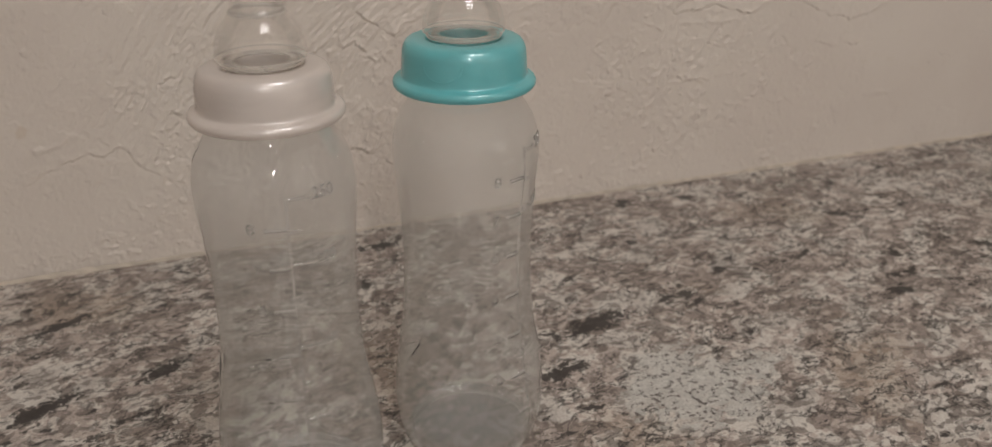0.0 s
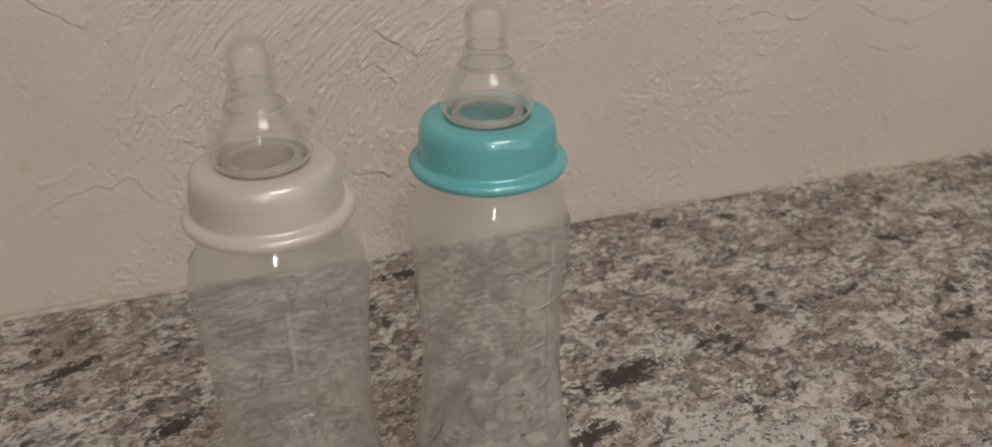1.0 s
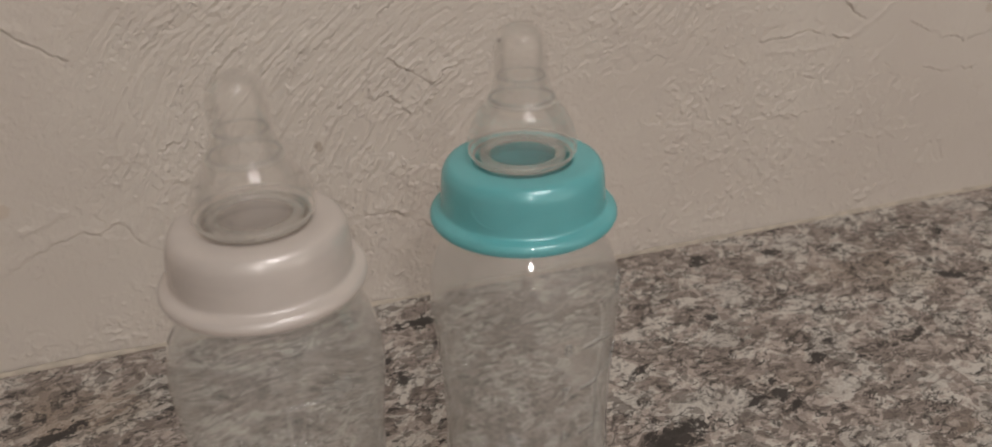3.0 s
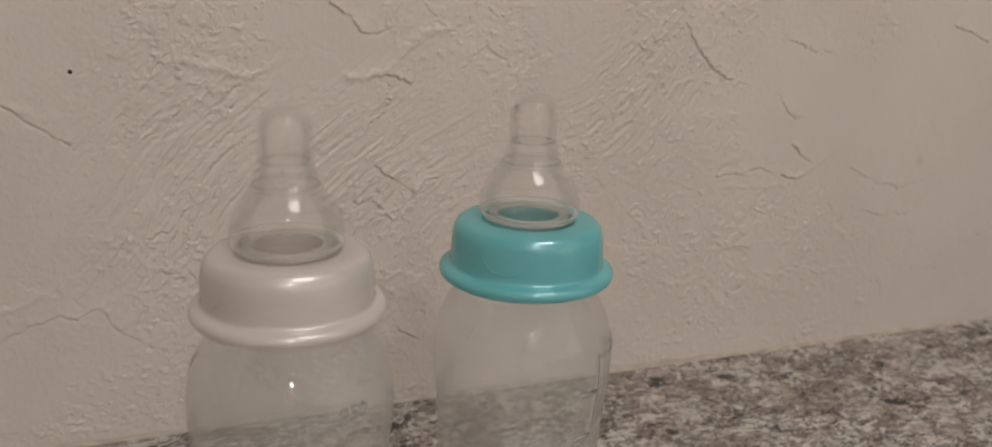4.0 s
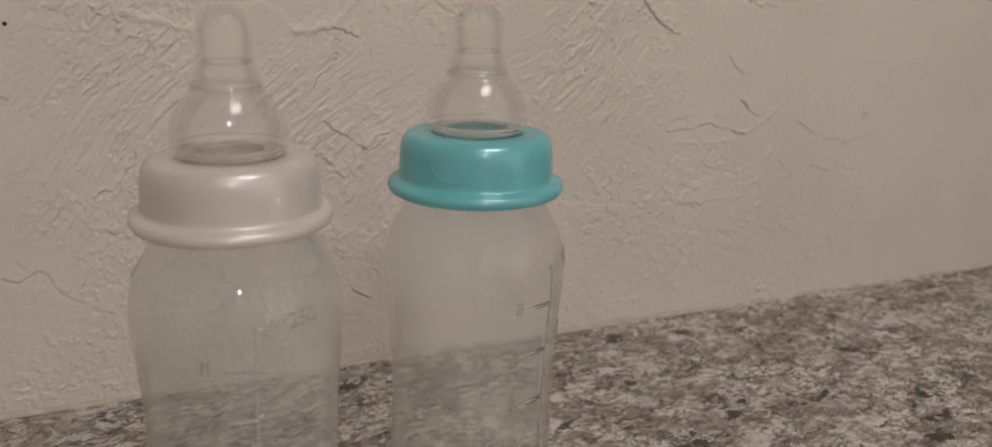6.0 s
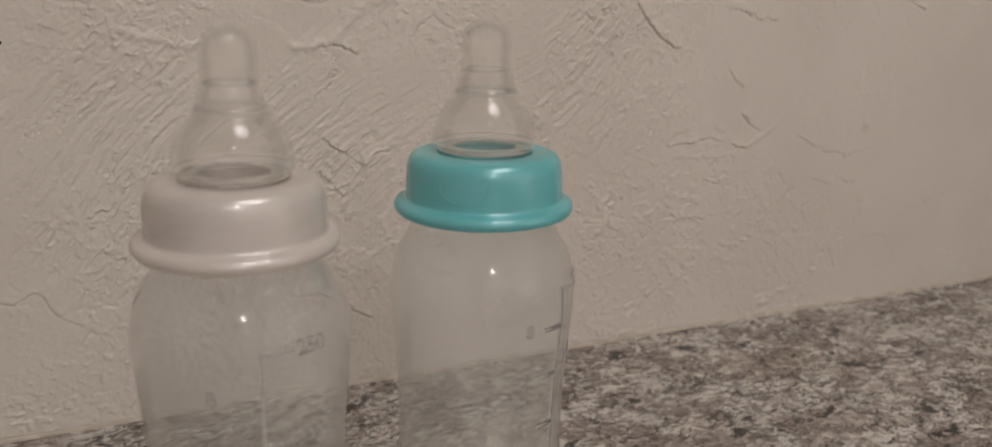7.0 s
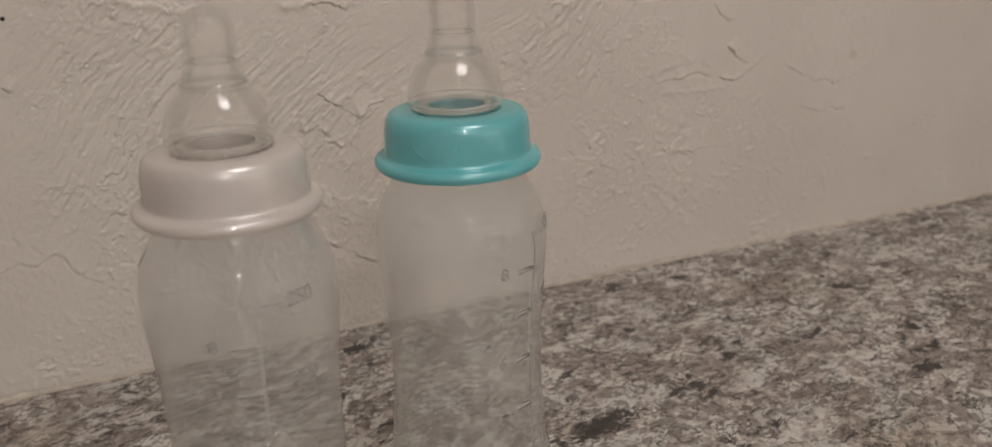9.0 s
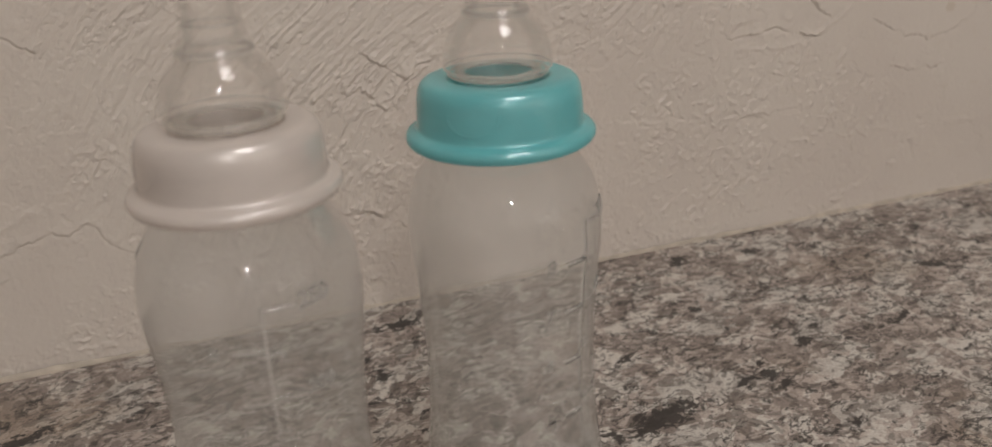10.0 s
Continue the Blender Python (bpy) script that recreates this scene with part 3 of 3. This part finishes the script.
# ---------------------------------------------------------------- the countertop
bm = bmesh.new()
bmesh.ops.create_cube(bm, size=1.0)
for v in bm.verts:
    v.co = Vector((-1.5 + (v.co.x + 0.5) * 3.2, -0.42 + (v.co.y + 0.5) * (WALL_Y - 0.0005 + 0.42), -0.032 + (v.co.z + 0.5) * 0.032))
bmesh.ops.bevel(bm, geom=[e for e in bm.edges if all(v.co.y < -0.4 for v in e.verts)], offset=0.005, segments=4, affect="EDGES")
counter = tagged(part("countertop", bm, M_STONE), "polished grey and taupe speckled granite countertop", "countertop", kind="structure")
base = tagged(box("counter_base", (-1.48, -0.38, FLOOR_Z), (1.68, WALL_Y - 0.001, -0.032), M_ROOM), "plain base that carries the granite countertop", "counter base", kind="structure")


def caulk_bead():
    verts, faces = [], []
    xs = np.arange(-0.9, 1.3, 0.0015)
    r = 0.0016 + 0.0007 * fbm(xs * 60, xs * 0, 3) + 0.0004 * fbm(xs * 300, xs * 0 + 3, 2)
    for x, q in zip(xs, r):
        for k in range(6):
            t = math.pi / 2 * k / 5
            verts.append((x, WALL_Y - 0.0012 - q * math.cos(t) * 0.8, q * math.sin(t) * 1.3))
    for i in range(len(xs) - 1):
        for k in range(5):
            faces.append((i * 6 + k, i * 6 + k + 1, i * 6 + k + 7, i * 6 + k + 6))
    return mesh_object("caulk_bead", verts, faces, M_CAULK)


tagged(caulk_bead(), "yellowed caulk bead between wall and granite", "caulk", kind="structure")

# ---------------------------------------------------------------- the baby bottles
OUTER = [(25.0, 1.0), (27.2, 5), (29.2, 14), (29.7, 26), (28.0, 41), (25.9, 54), (24.5, 69), (24.1, 83), (24.5, 97), (25.3, 110), (26.4, 121),
         (26.2, 129), (24.6, 136), (21.9, 141), (19.4, 145)]
SMOOTH = curve_through(OUTER, 6)


def skin(z):
    """The body's radius in metres at the height z (metres)."""
    return float(np.interp(z * 1000, [q for _, q in SMOOTH], [r for r, _ in SMOOTH])) / 1000


def tick(parent, az, z, a0, a1, w=0.00060, proud=0.00075, fall=0.0):
    """A raised line on the body from the angle az + a0 to az + a1 (degrees)."""
    verts, faces = [], []
    n = 8
    for i in range(n + 1):
        u = i / n
        t = radians(az + a0 + (a1 - a0) * u)
        zc = z + fall * u
        for dz, dr in ((-w, -0.0001), (-w * 0.6, proud), (w * 0.6, proud), (w, -0.0001)):
            r = skin(zc + dz) + dr
            verts.append((r * math.cos(t), r * math.sin(t), zc + dz))
    for i in range(n):
        for k in range(3):
            faces.append((i * 4 + k, i * 4 + 4 + k, i * 4 + 5 + k, i * 4 + 1 + k))
    return mesh_object("scale_tick", verts, faces, M_MARK, parent)


def scale_line(parent, az, z0, z1, w=0.0005, proud=0.0006):
    verts, faces = [], []
    n = 60
    for i in range(n + 1):
        z = z0 + (z1 - z0) * i / n
        r = skin(z)
        for da, dr in ((-w, -0.0001), (-w * 0.6, proud), (w * 0.6, proud), (w, -0.0001)):
            t = radians(az) + da / r
            verts.append(((r + dr) * math.cos(t), (r + dr) * math.sin(t), z))
    for i in range(n):
        for k in range(3):
            faces.append((i * 4 + k, i * 4 + 1 + k, i * 4 + 5 + k, i * 4 + 4 + k))
    return mesh_object("scale_line", verts, faces, M_MARK, parent)


def numeral(parent, text, az, z, size=0.0052):
    """Raised figures, bent round the body."""
    cu = bpy.data.curves.new("numeral", "FONT")
    cu.body, cu.size, cu.align_x, cu.align_y, cu.resolution_u = text, size, "CENTER", "CENTER", 3
    cu.fill_mode, cu.bevel_depth, cu.bevel_resolution = "NONE", 0.00024, 1
    ob = bpy.data.objects.new("numeral_source", cu)
    scene.collection.objects.link(ob)
    me = bpy.data.meshes.new_from_object(ob.evaluated_get(bpy.context.evaluated_depsgraph_get()))
    bpy.data.objects.remove(ob)
    for v in me.vertices:
        zz = z + v.co.y
        r = skin(zz)
        t = radians(az) + v.co.x / r
        r += v.co.z + 0.0001
        v.co = (r * math.cos(t), r * math.sin(t), zz)
    me.materials.clear()
    me.materials.append(M_MARK)
    n = new("numeral", me)
    n.parent = parent
    return n


def streak(parent, a0, z0, a1, z1, bow=0.0, w=0.0003, proud=0.0004, name="raised_ridge"):
    """A thin raised ridge that runs slanting over the body (degrees, metres)."""
    verts, faces = [], []
    n = 20
    for i in range(n + 1):
        u = i / n
        z = z0 + (z1 - z0) * u
        t = radians(a0 + (a1 - a0) * u + bow * math.sin(math.pi * u))
        r = skin(z)
        k = w * math.sin(math.pi * (0.08 + 0.84 * u))
        for da, dr in ((-k, -0.0001), (0, proud * math.sin(math.pi * u)), (k, -0.0001)):
            verts.append(((r + dr) * math.cos(t + da / r), (r + dr) * math.sin(t + da / r), z))
    for i in range(n):
        for k in range(2):
            faces.append((i * 3 + k, i * 3 + 1 + k, i * 3 + 4 + k, i * 3 + 3 + k))
    return mesh_object(name, verts, faces, M_MARK, parent)


def ring(name, r, z, tube, mat, parent, high=1.0):
    prof = [(r + tube * math.cos(2 * math.pi * k / 10), z + high * tube * math.sin(2 * math.pi * k / 10)) for k in range(10)]
    return lathe(name, prof, mat, parent, 96, closed=True)


def lint(parent, az, r, z, size):
    """A speck of dust that clings to the silicone."""
    ob = lathe("lint_speck", [(0, -0.12), (0.16, -0.08), (0.22, 0.0), (0.14, 0.09), (0, 0.12)], M_LINT, parent, 8)
    t = radians(az)
    ob.matrix_basis = pose(r / 1000 * math.cos(t), r / 1000 * math.sin(t), z / 1000, 20, 65, az) @ Matrix.Diagonal((size, size * 0.55, size, 1))
    return ob


def bottle(x, y, az, collar_mat, colour, specks, girth=1.0):
    top = tagged(new("baby_bottle"), f"clear empty baby bottle with {colour} collar and silicone nipple", "baby bottle", "baby bottles on the granite")
    top.matrix_basis = pose(x, y, 0.0003)
    prof = curve_through([(0, 3.0), (14, 2.9), (19, 2.4), (21.5, 0.6), (23.2, 0.0), (25.0, 1.0)], 4)[:-1] + SMOOTH + [(18.6, 147), (18.4, 152), (18.4, 161.5)]
    split = len(prof)
    inner = [(max(0, r - 1.1), q) for r, q in reversed(SMOOTH) if q > 6]
    prof += [(17.0, 161.5), (17.0, 148)] + inner + curve_through([(25.0, 5.2), (22, 4.2), (17, 4.6), (0, 4.8)], 4)
    body = lathe("bottle_body", prof, [M_BODY, M_INNER], top, 112, split=split)
    tagged(body, "hazy clear moulded plastic body")
    # the raised seat in the floor of the bottle
    lathe("base_disc", curve_through([(0, 5.6), (13, 5.6), (19.5, 5.5), (22.4, 5.9), (23.2, 6.6)], 4), M_BASE, body, 72)
    for k in range(3):
        stud = lathe("moulded_stud", [(0, 1.0), (1.2, 0.95), (1.9, 0.6), (2.1, 0.0)], M_BASE, body, 20)
        stud.matrix_basis = pose(0.009 * math.cos(2.1 * k + 0.6), 0.009 * math.sin(2.1 * k + 0.6), 0.0056)
    # pale ring added to imitate light gathering in the thick base
    ring("foot_lit_ring", 23.6, 1.9, 1.0, M_LIT_RIM, body, 0.8)
    scale_line(body, az, 0.014, 0.1305)
    for z in (0.1197, 0.1055, 0.0900, 0.0733, 0.0570, 0.0405, 0.0240):
        tick(body, az, z, -1.0, -15.5)
    for z in (0.1293, 0.1068, 0.0760, 0.0490):
        tick(body, az, z, 1.0, 16.5)
    for z in (0.1185, 0.0925, 0.0625, 0.0355):
        tick(body, az, z, 1.0, 8.0)
    for txt, z in (("8", 0.1200), ("7", 0.1052), ("6", 0.0902)):
        numeral(body, txt, az - 25, z)
    for txt, z in (("250", 0.1297), ("200", 0.1070)):
        numeral(body, txt, az + 27, z)
    for z in (0.0733, 0.0570, 0.0405):
        tick(body, az, z, -22.5, -27.5, 0.0015, 0.0002)
    for z in (0.0760, 0.0490):
        tick(body, az, z, 20.0, 33.0, 0.0015, 0.0002)
    lip = curve_through([(18.9, 149.6), (23.2, 148.1), (24.4, 148.3), (25.0, 149.3), (25.0, 150.3), (24.4, 151.2), (23.2, 151.7), (22.3, 152.1), (21.95, 153.0), (21.8, 156.0),
                         (21.55, 159.6), (21.1, 162.2), (20.0, 164.0), (18.2, 164.8), (15.2, 165.0), (13.4, 164.8), (12.7, 163.9)], 5)
    collar = lathe("collar", [(r * girth, z) for r, z in lip + [(12.7, 150.5), (14.2, 150.5), (14.4, 162.7), (18.9, 162.7)]], collar_mat, top, 112, closed=True)
    tagged(collar, f"glossy {colour} plastic screw collar with a flared lip")
    # the mould's oval witness line on the wall of the collar
    verts, faces = [], []
    for i in range(31):
        u = math.pi * (1 + i / 30)
        a, z = radians(az - 70 + 18.5 * math.cos(u)), 0.1600 + 0.0056 * math.sin(u)
        nx, nz = math.cos(u), math.sin(u)
        for k, dr in ((-1, -0.00008), (0, 0.00024 * math.sin(math.pi * (0.04 + 0.92 * i / 30))), (1, -0.00008)):
            r = 0.02182 * girth + dr - 0.00004 * max(0.0, z - 0.157) / 0.001
            t = a + k * 0.00042 * nx / r
            verts.append((r * math.cos(t), r * math.sin(t), z + k * 0.00042 * nz))
    for i in range(30):
        for k in range(2):
            faces.append((i * 3 + k, i * 3 + 1 + k, i * 3 + 4 + k, i * 3 + 3 + k))
    mesh_object("mould_mark", verts, faces, collar_mat, collar)
    # the bell stands on a thick foot and carries two ledges below the tip
    out_line = [(11.4, 162.0), (12.5, 162.0), (12.5, 165.2)] + curve_through([(12.6, 165.6), (13.0, 166.2), (13.9, 166.9), (14.2, 168.2), (14.1, 170.3), (13.5, 172.9), (12.5, 175.4), (11.3, 177.4), (9.9, 179.2), (9.0, 180.1)], 5)
    out_line += curve_through([(8.8, 180.5), (8.75, 181.2), (8.45, 182.0)], 3) + curve_through([(8.0, 182.3), (7.6, 184.0), (7.15, 185.8), (6.95, 186.7)], 3)
    out_line += curve_through([(6.72, 187.0), (6.6, 189.0), (6.65, 192.5), (6.45, 195.6), (5.6, 198.0), (3.9, 199.6), (2.0, 200.2), (0, 200.3)], 5)
    in_line = curve_through([(0, 199.1), (2.0, 199.0), (3.6, 198.3), (5.0, 196.8), (5.6, 194.6), (5.65, 191.0), (5.5, 188.0)], 4) + curve_through([(5.2, 187.5), (5.9, 185.6), (6.4, 183.6), (6.6, 182.4)], 3)
    in_line += curve_through([(6.5, 181.8), (7.3, 180.6), (8.9, 178.6), (10.5, 176.2), (11.7, 173.4), (12.4, 170.8), (12.5, 168.9), (12.0, 167.6), (11.6, 166.2), (11.4, 164.5)], 5)
    nip = lathe("nipple", out_line + in_line, M_NIPPLE, top, 96, closed=True)
    tagged(nip, "clear silicone nipple with stepped bell")
    # silicone rims of foot and bell, made milky to look lit
    ring("foot_edge", 12.75, 165.75, 0.42, M_LIT_RIM, nip)
    ring("bell_bead", 13.85, 167.3, 0.30, M_LIT_RIM, nip)
    lathe("foot_ring", [(8.7, 165.6), (11.3, 165.4), (11.3, 166.1), (9.1, 166.5), (8.6, 166.2)], M_LIT_RIM, nip, 72, closed=True)
    ring("step_bead", 7.9, 181.6, 0.55, M_LEDGE, nip, 0.8)
    ring("step_edge", 8.6, 180.9, 0.22, M_LIT_RIM, nip)
    ring("neck_bead", 5.9, 187.2, 0.38, M_LEDGE, nip, 0.8)
    for a, r, z, k in specks:
        lint(nip, a, r, z, k)
    streak(body, az - 90, 0.066, az - 104, 0.046, 5.0, 0.00045, 0.0005)
    # thin ridge added to stand in for a bright streak on the shoulder
    streak(body, az - 86, 0.1415, az - 93, 0.1345, 0.0, 0.0002, 0.0003)
    return top


bottle(0.0134, 0.0154, -59, M_TEAL, "teal", [(-166, 6.15, 197.0, 2.2), (-173, 7.6, 184.0, 1.0), (172, 10.4, 178.8, 0.9)])
bottle(-0.0560, 0.0044, -91, M_WHITE, "pearly white", [(-64, 6.5, 189.5, 0.9), (-145, 14.1, 169.4, 1.6), (-114, 13.7, 171.0, 1.1)], 0.98)
